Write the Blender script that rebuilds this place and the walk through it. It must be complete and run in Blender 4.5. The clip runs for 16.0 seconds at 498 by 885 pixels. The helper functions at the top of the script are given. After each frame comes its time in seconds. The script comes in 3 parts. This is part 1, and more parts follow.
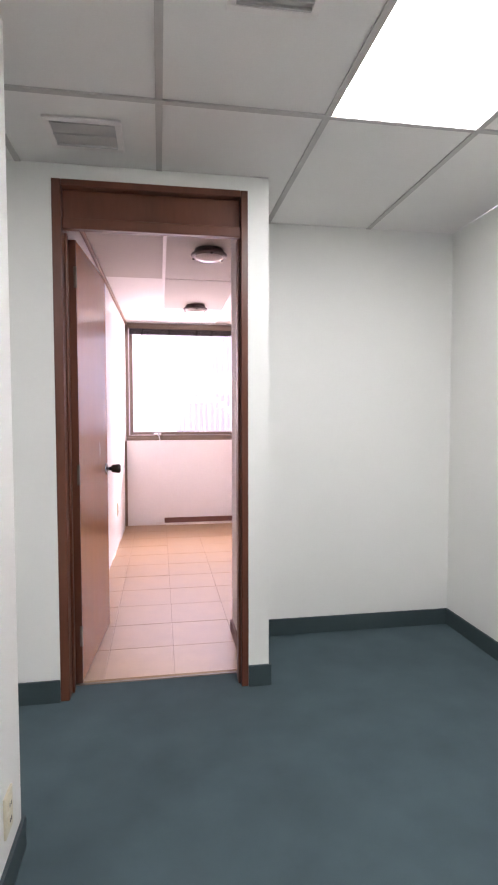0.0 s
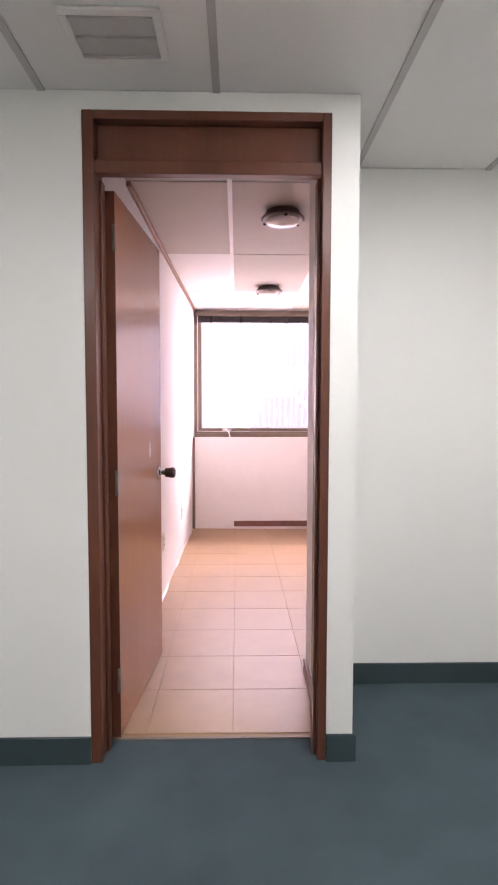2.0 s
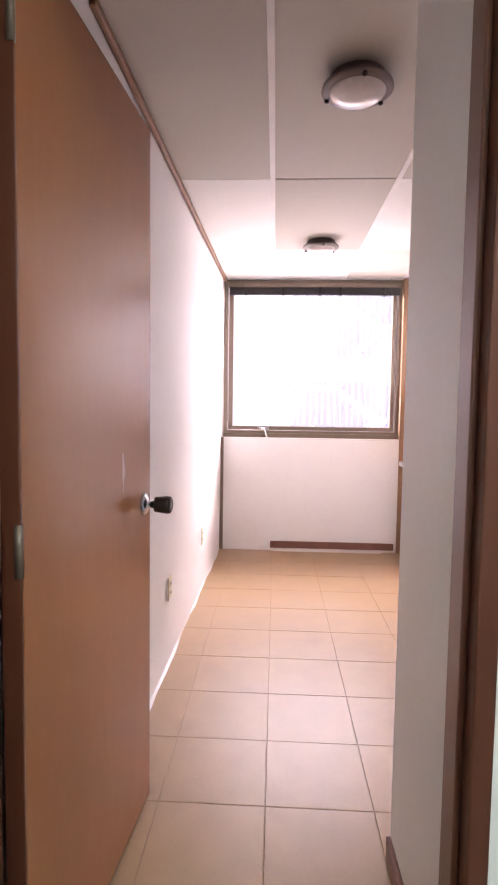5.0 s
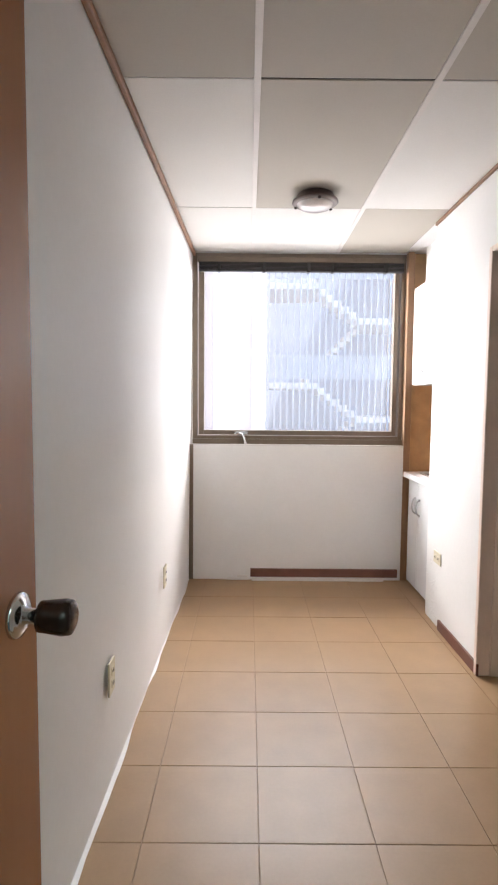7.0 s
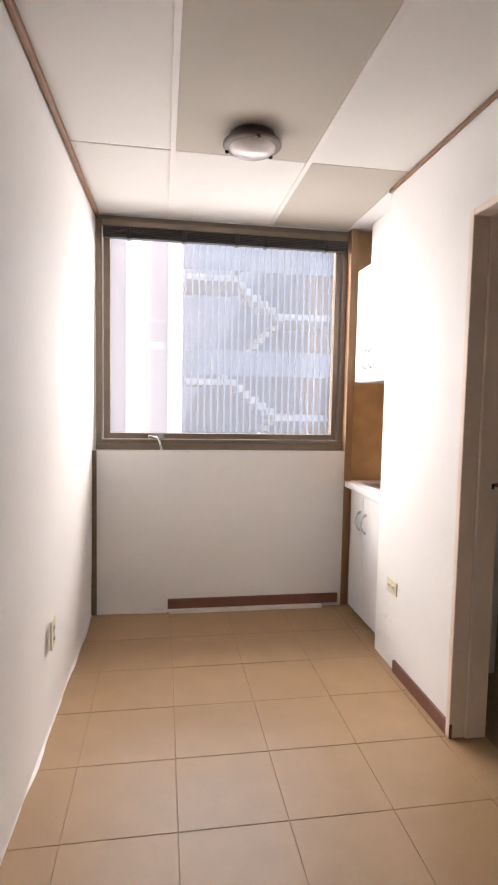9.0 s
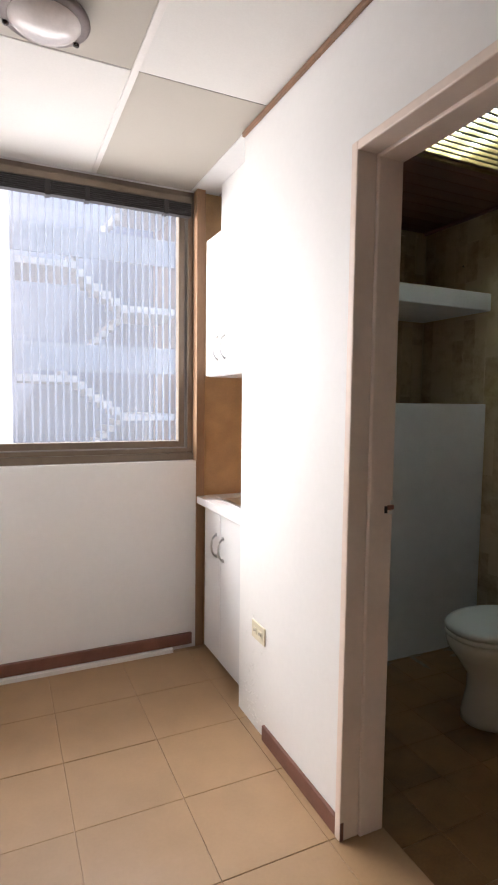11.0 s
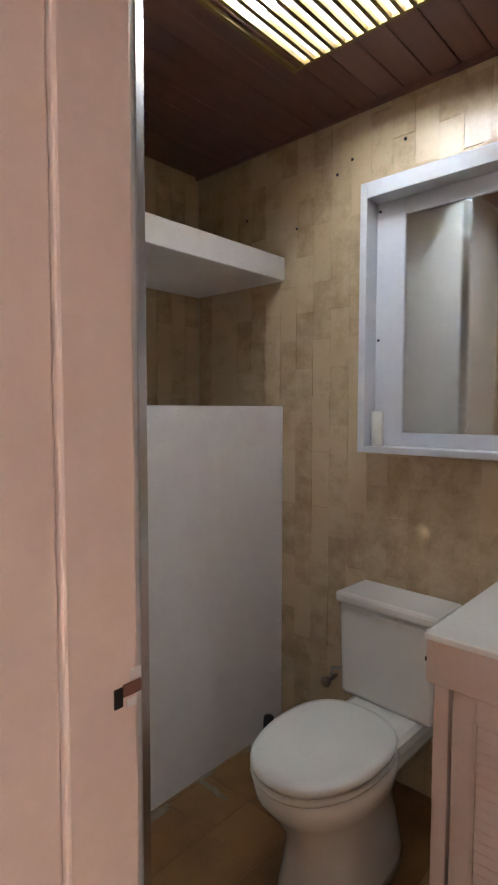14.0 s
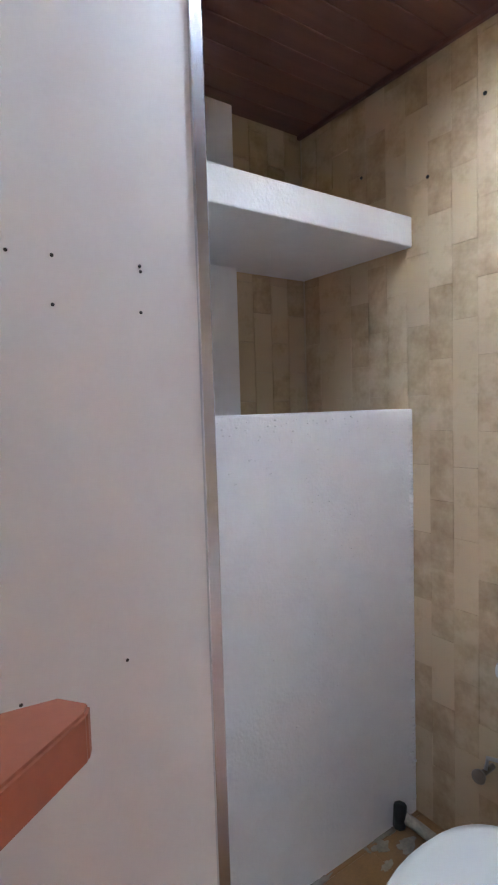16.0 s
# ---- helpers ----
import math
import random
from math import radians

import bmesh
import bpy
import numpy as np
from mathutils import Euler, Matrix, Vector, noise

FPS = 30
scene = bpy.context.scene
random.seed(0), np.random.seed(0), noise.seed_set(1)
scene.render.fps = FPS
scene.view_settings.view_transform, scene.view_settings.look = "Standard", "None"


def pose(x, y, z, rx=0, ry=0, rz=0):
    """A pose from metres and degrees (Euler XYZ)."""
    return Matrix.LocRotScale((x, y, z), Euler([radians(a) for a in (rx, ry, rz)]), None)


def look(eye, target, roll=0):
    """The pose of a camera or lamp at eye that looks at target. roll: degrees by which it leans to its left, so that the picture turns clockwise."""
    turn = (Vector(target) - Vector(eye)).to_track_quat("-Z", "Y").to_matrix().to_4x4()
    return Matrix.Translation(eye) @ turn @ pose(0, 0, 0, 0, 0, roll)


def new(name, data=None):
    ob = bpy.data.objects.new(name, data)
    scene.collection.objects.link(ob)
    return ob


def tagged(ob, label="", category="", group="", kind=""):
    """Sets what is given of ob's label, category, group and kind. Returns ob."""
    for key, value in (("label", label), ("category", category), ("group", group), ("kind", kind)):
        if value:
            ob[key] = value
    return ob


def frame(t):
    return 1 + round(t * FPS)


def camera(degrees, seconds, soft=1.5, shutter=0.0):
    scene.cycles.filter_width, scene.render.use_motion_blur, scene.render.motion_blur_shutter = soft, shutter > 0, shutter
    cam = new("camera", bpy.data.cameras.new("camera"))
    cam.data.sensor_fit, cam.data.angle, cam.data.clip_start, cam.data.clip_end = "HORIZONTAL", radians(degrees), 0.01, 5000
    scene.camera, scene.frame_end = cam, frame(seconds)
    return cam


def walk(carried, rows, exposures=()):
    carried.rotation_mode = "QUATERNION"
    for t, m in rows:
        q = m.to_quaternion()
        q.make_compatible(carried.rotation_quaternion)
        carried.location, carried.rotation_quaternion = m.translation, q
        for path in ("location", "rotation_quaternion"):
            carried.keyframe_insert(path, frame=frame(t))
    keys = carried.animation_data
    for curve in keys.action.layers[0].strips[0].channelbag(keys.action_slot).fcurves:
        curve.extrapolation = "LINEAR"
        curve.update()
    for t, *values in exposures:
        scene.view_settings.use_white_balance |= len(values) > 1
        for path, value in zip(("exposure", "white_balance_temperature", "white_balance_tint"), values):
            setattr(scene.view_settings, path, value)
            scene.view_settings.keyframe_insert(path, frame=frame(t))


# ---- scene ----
cam = camera(49.6, 16.0, 2.1)
PATH = [
    (0, (-0.076, 0.153, 1.336), (0.25, 2.124, 1.237), -0.1),
    (0.5, (0.007, 0.262, 1.345), (0.182, 2.251, 1.242), -0.1),
    (1, (0.023, 0.383, 1.342), (0.137, 2.376, 1.234), -0.2),
    (1.5, (0.007, 0.589, 1.341), (0.084, 2.584, 1.229), -0.1),
    (2, (0.006, 0.742, 1.337), (0.05, 2.738, 1.219), 0.1),
    (2.5, (0.039, 0.948, 1.349), (0.035, 2.945, 1.226), 0.2),
    (3, (0.057, 1.108, 1.364), (-0.013, 3.102, 1.234), 0.2),
    (3.2, (0.064, 1.175, 1.356), (-0.029, 3.169, 1.227), 0.3),
    (5.3, (-0.023, 2.035, 1.325), (-0.119, 4.028, 1.185), 0.8),
    (5.5, (-0.042, 2.117, 1.33), (-0.134, 4.11, 1.188), 0.7),
    (6, (-0.089, 2.333, 1.337), (-0.097, 4.328, 1.194), 0.7),
    (6.5, (-0.091, 2.542, 1.329), (-0.085, 4.536, 1.179), 0.4),
    (7, (-0.055, 2.76, 1.339), (-0.052, 4.755, 1.197), 0.5),
    (7.5, (-0.052, 2.916, 1.325), (-0.042, 4.911, 1.184), 0.6),
    (8, (-0.07, 3.103, 1.342), (-0.003, 5.098, 1.204), 0.4),
    (8.2, (-0.073, 3.171, 1.34), (0.03, 5.164, 1.199), 0.5),
    (10.3, (0.026, 3.797, 1.366), (0.724, 5.665, 1.212), 1.1),
    (10.5, (0.057, 3.861, 1.36), (0.797, 5.712, 1.206), 0.9),
    (11, (0.162, 4.048, 1.356), (0.995, 5.86, 1.206), 0.7),
    (11.5, (0.267, 4.187, 1.374), (1.223, 5.937, 1.221), 1.0),
    (12, (0.362, 4.328, 1.373), (1.528, 5.946, 1.225), 1.5),
    (12.5, (0.448, 4.474, 1.383), (1.762, 5.975, 1.236), 1.0),
    (13, (0.575, 4.586, 1.368), (1.955, 6.026, 1.22), 0.0),
    (13.5, (0.766, 4.735, 1.352), (2.204, 6.119, 1.228), 0.1),
    (14, (0.895, 4.857, 1.348), (2.368, 6.204, 1.224), 0.1),
    (14.5, (0.994, 5.004, 1.343), (2.519, 6.293, 1.233), 0.3),
    (15, (1.065, 5.091, 1.363), (2.576, 6.395, 1.232), -0.1),
    (15.5, (1.166, 5.138, 1.376), (2.455, 6.661, 1.242), -1.2),
    (16, (1.22, 5.152, 1.378), (2.365, 6.786, 1.251), -1.7),
]
EXPOSURES = [(0, 2.7, 6700, 46), (3.2, 2.7, 6900, 50), (5.3, 2.65, 6500, 28), (6.2, 2.35, 6000, 10), (7, 2.06, 6300, 12), (8.2, 1.82, 6600, 14), (10.4, 1.75, 6900, 17), (11.3, 1.83, 6300, 12), (13, 2.03, 6500, 14), (13.6, 2.75, 6900, 24), (14, 3.2, 6700, 30), (14.5, 3.9, 6300, 24), (15, 4.1, 6000, 24), (15.5, 4.05, 5700, 25), (16, 4.05, 5650, 28)]
walk(cam, [(t, look(eye, target, roll)) for t, eye, target, roll in PATH], EXPOSURES)

# ---- world and sun ----
world = bpy.data.worlds.new("sky")
scene.world = world
world.use_nodes = True
wn = world.node_tree.nodes
sky = wn.new("ShaderNodeTexSky")
sky.sky_type, sky.sun_disc = "NISHITA", False
sky.sun_elevation, sky.sun_rotation = radians(63), radians(90)
world.node_tree.links.new(sky.outputs[0], wn["Background"].inputs[0])
wn["Background"].inputs[1].default_value = 0.15
sun = new("sun", bpy.data.lights.new("sun", "SUN"))
sun.data.energy, sun.data.angle, sun.data.color = 5.0, radians(0.5), (1, 0.95, 0.88)
sun.matrix_world = look((18, 5.2, 30), (3.2, 8, 0.5))
# fill lamps added out of view above, beside and below the window for daylight
for name, at, to, size, watts in (("sky_fill", (0.3, 10.0, 5.0), (0.3, 6.8, 1.7), (9.0, 2.2), 385), ("sky_fill_west", (-2.7, 8.6, 2.2), (0.4, 6.6, 1.5), (2.4, 2.6), 150),
                                  ("sky_fill_east", (3.5, 8.6, 2.2), (0.2, 6.6, 1.5), (2.4, 2.6), 105), ("below_fill", (0.3, 8.1, 0.82), (0.3, 7.5, 2.4), (5.0, 1.9), 52)):
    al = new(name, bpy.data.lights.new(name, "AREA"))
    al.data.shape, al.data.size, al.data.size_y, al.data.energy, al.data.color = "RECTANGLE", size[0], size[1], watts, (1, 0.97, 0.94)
    al.matrix_world = pose(*at, 180, 0, 0) if name == "below_fill" else look(at, to)
TROFFER, TUBE = 2.9, 13.0


# ---- materials ----
def mat(name, color, rough=0.5, metal=0.0, vary=0.08, scale=6.0, grain=120.0, bump=0.15, dist=0.001, tint=None, coat=0.0, stretch=(1, 1, 1), rand=0.0, spec=0.5):
    m = bpy.data.materials.new(name)
    m.use_nodes = True
    n, l = m.node_tree.nodes, m.node_tree.links
    b = n["Principled BSDF"]
    b.inputs["Roughness"].default_value, b.inputs["Metallic"].default_value = rough, metal
    b.inputs["Coat Weight"].default_value = coat
    b.inputs["Coat Roughness"].default_value = 0.18
    b.inputs["Specular IOR Level"].default_value = spec
    co = n.new("ShaderNodeTexCoord")
    mp = n.new("ShaderNodeMapping")
    mp.inputs["Scale"].default_value = stretch
    geo = n.new("ShaderNodeNewGeometry")
    l.new(geo.outputs["Position"], mp.inputs[0])
    big = n.new("ShaderNodeTexNoise")
    big.inputs["Scale"].default_value, big.inputs["Detail"].default_value = scale, 5
    fine = n.new("ShaderNodeTexNoise")
    fine.inputs["Scale"].default_value, fine.inputs["Detail"].default_value = grain, 3
    l.new(mp.outputs[0], big.inputs[0])
    l.new(mp.outputs[0], fine.inputs[0])
    add = n.new("ShaderNodeMath")
    add.operation = "MULTIPLY_ADD"
    add.inputs[1].default_value = 0.4
    l.new(fine.outputs[0], add.inputs[0])
    l.new(big.outputs[0], add.inputs[2])
    last = add
    if rand:
        info = n.new("ShaderNodeObjectInfo")
        ra = n.new("ShaderNodeMath")
        ra.operation = "MULTIPLY_ADD"
        ra.inputs[1].default_value = rand
        l.new(info.outputs["Random"], ra.inputs[0])
        l.new(add.outputs[0], ra.inputs[2])
        last = ra
    ramp = n.new("ShaderNodeValToRGB")
    dark = [c * (1 - 2.2 * vary) for c in color] if tint is None else tint
    ramp.color_ramp.elements[0].color, ramp.color_ramp.elements[1].color = (*dark, 1), (*color, 1)
    ramp.color_ramp.elements[0].position, ramp.color_ramp.elements[1].position = 0.38, 0.95 + rand * 0.6
    l.new(last.outputs[0], ramp.inputs[0])
    l.new(ramp.outputs[0], b.inputs["Base Color"])
    mr = n.new("ShaderNodeMapRange")
    mr.inputs[3].default_value, mr.inputs[4].default_value = max(rough - 0.06, 0.02), min(rough + 0.06, 1)
    l.new(big.outputs[0], mr.inputs[0])
    l.new(mr.outputs[0], b.inputs["Roughness"])
    if bump:
        bu = n.new("ShaderNodeBump")
        bu.inputs["Strength"].default_value, bu.inputs["Distance"].default_value = bump, dist
        l.new(add.outputs[0], bu.inputs["Height"])
        l.new(bu.outputs[0], b.inputs["Normal"])
    return m


def glow(name, color, strength):
    m = mat(name, color, 0.4)
    b = m.node_tree.nodes["Principled BSDF"]
    b.inputs["Emission Color"].default_value, b.inputs["Emission Strength"].default_value = (*color, 1), strength
    return m


PAINT = mat("office paint", (0.78, 0.78, 0.74), 0.55, vary=0.02, scale=1.5, grain=90, bump=0.1)
WHITE = mat("room paint", (0.82, 0.81, 0.80), 0.5, vary=0.03, scale=2.0, grain=40, bump=0.25, dist=0.003)
STUCCO = mat("rough white paint", (0.80, 0.80, 0.80), 0.45, vary=0.03, scale=14, grain=110, bump=0.6, dist=0.007)
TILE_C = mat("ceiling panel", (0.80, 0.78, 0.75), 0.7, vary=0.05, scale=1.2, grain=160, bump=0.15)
TILE_D = mat("darker ceiling panel", (0.52, 0.48, 0.42), 0.7, vary=0.05, scale=1.2, grain=160, bump=0.15)
TBAR = mat("grid bar", (0.5, 0.48, 0.46), 0.5, vary=0.08)
BATTEN = mat("white batten", (0.8, 0.76, 0.73), 0.5, vary=0.06)
CARPET = mat("blue grey carpet", (0.070, 0.108, 0.120), 0.95, vary=0.13, scale=4, grain=420, bump=0.7, dist=0.003, spec=0.1)
BASE_G = mat("dark green skirting", (0.035, 0.06, 0.065), 0.6, vary=0.1)
MAHOG = mat("mahogany varnish", (0.16, 0.05, 0.026), 0.33, vary=0.2, scale=5, grain=70, bump=0.1, stretch=(1, 1, 0.12), coat=0.2)
LEAF = mat("varnished door wood", (0.37, 0.14, 0.056), 0.25, vary=0.06, scale=2.5, grain=40, bump=0, stretch=(1.5, 1.5, 0.3))
BROWN = mat("brown moulding", (0.30, 0.16, 0.09), 0.5, vary=0.2, scale=14)
REDBR = mat("red brown skirting", (0.20, 0.085, 0.06), 0.45, vary=0.16, scale=9)
FLOOR_T = mat("beige floor tile", (0.375, 0.236, 0.125), 0.36, vary=0.08, scale=7, grain=90, bump=0.08, rand=0.12)
GROUT = mat("floor grout", (0.32, 0.20, 0.108), 0.9, vary=0.1)
BRONZE = mat("bronze aluminium", (0.20, 0.155, 0.115), 0.4, metal=0.35, vary=0.1, scale=20)
DARKB = mat("dark blind", (0.02, 0.016, 0.016), 0.4, vary=0.15, scale=20)
TAN = mat("tan wood filler", (0.58, 0.36, 0.18), 0.5, vary=0.15, scale=9)
CAB = mat("white laminate", (0.82, 0.82, 0.83), 0.25, vary=0.02, bump=0.03)
CHROME = mat("chrome", (0.75, 0.76, 0.78), 0.14, metal=1.0, vary=0.04, bump=0)
STEEL = mat("brushed steel", (0.55, 0.55, 0.55), 0.3, metal=1.0, vary=0.08)
ALU = mat("satin aluminium", (0.72, 0.75, 0.80), 0.25, metal=0.95, vary=0.04, bump=0)
DKNOB = mat("dark knob", (0.035, 0.02, 0.016), 0.25, vary=0.2)
IVORY = mat("ivory plastic", (0.72, 0.66, 0.50), 0.4, vary=0.05)
BLACK = mat("dark slot", (0.012, 0.012, 0.012), 0.6)
JAMB = mat("cream jamb paint", (0.84, 0.71, 0.63), 0.36, vary=0.06, scale=6, grain=50, bump=0.12)
WALLT = mat("yellow beige wall tile", (0.57, 0.44, 0.28), 0.24, vary=0.2, scale=15, grain=70, bump=0.15, rand=0.45, tint=(0.33, 0.225, 0.125))
WGROUT = mat("wall grout", (0.56, 0.46, 0.31), 0.8)
BFLOOR = mat("brown bath tile", (0.25, 0.125, 0.04), 0.35, vary=0.25, scale=8, rand=0.25)
CEMENT = mat("grey cement smear", (0.33, 0.29, 0.23), 0.9, vary=0.25, scale=20)
PLANK = mat("dark plank", (0.19, 0.082, 0.058), 0.5, vary=0.17, scale=6, stretch=(0.3, 5, 5), rand=0.1)
CERAM = mat("white ceramic", (0.76, 0.76, 0.71), 0.12, vary=0.02, bump=0, coat=0.3)
SEAT = mat("seat plastic", (0.73, 0.75, 0.70), 0.25, vary=0.02, bump=0)
VAN = mat("cream vanity paint", (0.66, 0.53, 0.45), 0.42, vary=0.06)
MFRAME = mat("white mirror frame", (0.62, 0.66, 0.71), 0.35, vary=0.03)
PANEL = mat("white board", (0.74, 0.72, 0.71), 0.35, vary=0.03, bump=0.05)
GOLD = mat("gilt slat", (0.27, 0.185, 0.055), 0.35, metal=0.6, vary=0.2)
ORANGE = mat("red brown wood shelf", (0.36, 0.105, 0.05), 0.5, vary=0.12)
MIRROR = mat("mirror", (0.86, 0.9, 0.88), 0.015, metal=1.0, vary=0.0, bump=0)
LAMPGLASS = mat("frosted lamp glass", (0.72, 0.66, 0.64), 0.18, vary=0.08, scale=20, coat=0.5)
LAMPRING = mat("lamp ring", (0.20, 0.16, 0.15), 0.45, metal=0.4, vary=0.2)
TROF = glow("troffer diffuser", (0.80, 1.0, 0.90), TROFFER)
TUBE_M = glow("fluorescent tube", (0.77, 0.97, 1.0), TUBE)
PIER = mat("cream pier", (0.66, 0.60, 0.56), 0.8, vary=0.06, scale=0.6)
FACADE = mat("pale pink facade", (0.58, 0.43, 0.38), 0.8, vary=0.06, scale=0.6)
FIN = mat("blue grey fins", (0.15, 0.18, 0.24), 0.6, vary=0.05, scale=1)
PARAPET = mat("pale blue parapet", (0.40, 0.45, 0.54), 0.6, vary=0.06, scale=1)
STAIR = mat("white stair concrete", (0.8, 0.8, 0.8), 0.8, vary=0.04)
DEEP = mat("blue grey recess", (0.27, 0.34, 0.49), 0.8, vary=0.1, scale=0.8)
GROUND = mat("asphalt", (0.06, 0.06, 0.06), 0.9, vary=0.2)
glass = bpy.data.materials.new("window glass")
glass.use_nodes = True
gn, gl = glass.node_tree.nodes, glass.node_tree.links
mix, tr, gs, fr = gn.new("ShaderNodeMixShader"), gn.new("ShaderNodeBsdfTransparent"), gn.new("ShaderNodeBsdfGlossy"), gn.new("ShaderNodeFresnel")
gs.inputs["Roughness"].default_value = 0.02
gl.new(fr.outputs[0], mix.inputs[0])
gl.new(tr.outputs[0], mix.inputs[1])
gl.new(gs.outputs[0], mix.inputs[2])
# translucent white mixed into the pane, painting in the haze of glare
haze, haze_mix = gn.new("ShaderNodeBsdfTranslucent"), gn.new("ShaderNodeMixShader")
haze.inputs[0].default_value = (0.9, 0.93, 1.0, 1)
haze_mix.inputs[0].default_value = 0.03
gl.new(mix.outputs[0], haze_mix.inputs[1])
gl.new(haze.outputs[0], haze_mix.inputs[2])
gl.new(haze_mix.outputs[0], gn["Material Output"].inputs[0])


# ---- mesh builders ----
def obj(name, bm, m, parent=None, at=None, smooth=False):
    me = bpy.data.meshes.new(name)
    base = Vector(at) if at else (parent.location.copy() if parent else Vector((0, 0, 0)))
    if parent and parent.parent:
        base = base + parent.parent.location
    bmesh.ops.translate(bm, verts=bm.verts, vec=-base)
    bm.normal_update()
    bm.to_mesh(me)
    bm.free()
    me.materials.append(m)
    if smooth:
        for p in me.polygons:
            p.use_smooth = True
    ob = new(name, me)
    if parent:
        ob.parent = parent
    else:
        ob.location = base
    return ob


def add_box(bm, x0, x1, y0, y1, z0, z1, bevel=0.0, seg=2):
    r = bmesh.ops.create_cube(bm, size=1)
    vs = r["verts"]
    for v in vs:
        v.co = ((x0 + x1) / 2 + v.co.x * (x1 - x0), (y0 + y1) / 2 + v.co.y * (y1 - y0), (z0 + z1) / 2 + v.co.z * (z1 - z0))
    if bevel:
        es = list({e for v in vs for e in v.link_edges})
        bmesh.ops.bevel(bm, geom=es, offset=bevel, segments=seg, profile=0.5, affect="EDGES")


APART = {"chip", "handle_foot", "slot", "landing", "facade", "slat_stack", "rim", "sink_rim", "outer_frame", "inner_border", "frame"}


def boxes(name, m, bs, parent=None, bevel=0.0, at=None):
    if name in APART and len(bs) > 1:
        return [boxes(name.replace("slat_stack", "slat"), m, [b], parent, bevel, at) for b in bs][0]
    bm = bmesh.new()
    for b in bs:
        add_box(bm, *b, bevel=bevel)
    return obj(name, bm, m, parent, at)


def add_lathe(bm, prof, c, axis="z", n=28, sx=1.0, sy=1.0):
    rings = []
    for r, h in prof:
        ring = []
        for i in range(n):
            a = 2 * math.pi * i / n
            u, v = r * math.cos(a) * sx, r * math.sin(a) * sy
            p = {"z": (u, v, h), "x": (h, u, v), "y": (u, h, v)}[axis]
            ring.append(bm.verts.new((c[0] + p[0], c[1] + p[1], c[2] + p[2])))
        rings.append(ring)
    for a, b in zip(rings, rings[1:]):
        for i in range(n):
            bm.faces.new((a[i], a[(i + 1) % n], b[(i + 1) % n], b[i]))
    bm.faces.new(rings[0][::-1])
    bm.faces.new(rings[-1])
    bmesh.ops.recalc_face_normals(bm, faces=bm.faces)


def lathe(name, m, prof, c, parent=None, axis="z", n=28, sx=1.0, sy=1.0, at=None):
    bm = bmesh.new()
    add_lathe(bm, prof, c, axis, n, sx, sy)
    return obj(name, bm, m, parent, at, True)


def thing(name, at, label, category, group=""):
    ob = new(name)
    ob.location = at
    ob.empty_display_size = 0.1
    return tagged(ob, label, category, group)


def struct(ob, label):
    return tagged(ob, label, "", "", "structure")


def tube(name, m, pts, r, parent=None, at=None):
    bm = bmesh.new()
    n, prev = 8, None
    for i, p in enumerate(pts):
        p = Vector(p)
        d = (Vector(pts[min(i + 1, len(pts) - 1)]) - Vector(pts[max(i - 1, 0)])).normalized()
        u = d.orthogonal().normalized() if abs(d.z) > 0.9 else d.cross(Vector((0, 0, 1))).normalized()
        w = d.cross(u)
        ring = [bm.verts.new(p + r * (math.cos(6.2832 * k / n) * u + math.sin(6.2832 * k / n) * w)) for k in range(n)]
        if prev:
            for k in range(n):
                bm.faces.new((prev[k], prev[(k + 1) % n], ring[(k + 1) % n], ring[k]))
        else:
            bm.faces.new(ring[::-1])
        prev = ring
    bm.faces.new(prev)
    bmesh.ops.recalc_face_normals(bm, faces=bm.faces)
    return obj(name, bm, m, parent, at, True)


# ---- structure: office ----
H = 2.465
DY, WY, RX, BX, BZ = 2.726, 6.862, 1.10, 2.71, -0.05
struct(boxes("floor_office", CARPET, [(-2.3, 1.86, -2.6, 2.872, -0.1, 0.0), (0.447, 1.86, 2.872, 3.44, -0.1, 0.0)]), "worn blue grey carpet of the front office")
struct(boxes("wall_door", PAINT, [(-2.3, -0.546, DY, 2.85, 0, H), (-0.546, 0.346, DY, 2.85, 2.40, H), (0.346, 0.447, DY, 2.85, 0, H)]), "off-white painted wall around the brown door")
struct(boxes("wall_pier", WHITE, [(0.36, 0.447, 2.85, 3.43, 0, H)]), "white painted side wall of the entry passage")
struct(boxes("wall_niche", PAINT, [(0.447, 1.86, 3.31, 3.43, 0, H)]), "off-white painted back wall of the office niche")
struct(boxes("wall_office_east", PAINT, [(1.735, 1.86, -2.6, 3.31, 0, H)]), "off-white painted office side wall")
struct(boxes("wall_office_west", PAINT, [(-0.63, -0.509, -2.6, 1.847, 0, H), (-2.42, -2.3, -2.6, 2.85, 0, H)]), "off-white painted office wall ending at a corner")
struct(boxes("wall_office_south", PAINT, [(-2.42, 1.86, -2.72, -2.6, 0, H)]), "off-white painted office rear wall")
struct(boxes("skirting_office", BASE_G, [(-2.3, -0.546, DY - 0.012, DY, 0, 0.105), (0.346, 0.459, DY - 0.012, DY, 0, 0.105), (0.447, 0.459, DY, 3.31, 0, 0.105), (0.459, 1.735, 3.298, 3.31, 0, 0.1),
                                         (1.723, 1.735, -2.6, 3.298, 0, 0.1), (-0.509, -0.497, -2.6, 1.859, 0, 0.1), (-0.63, -0.509, 1.847, 1.859, 0, 0.1)], bevel=0.002), "dark green rubber skirting along the carpet")


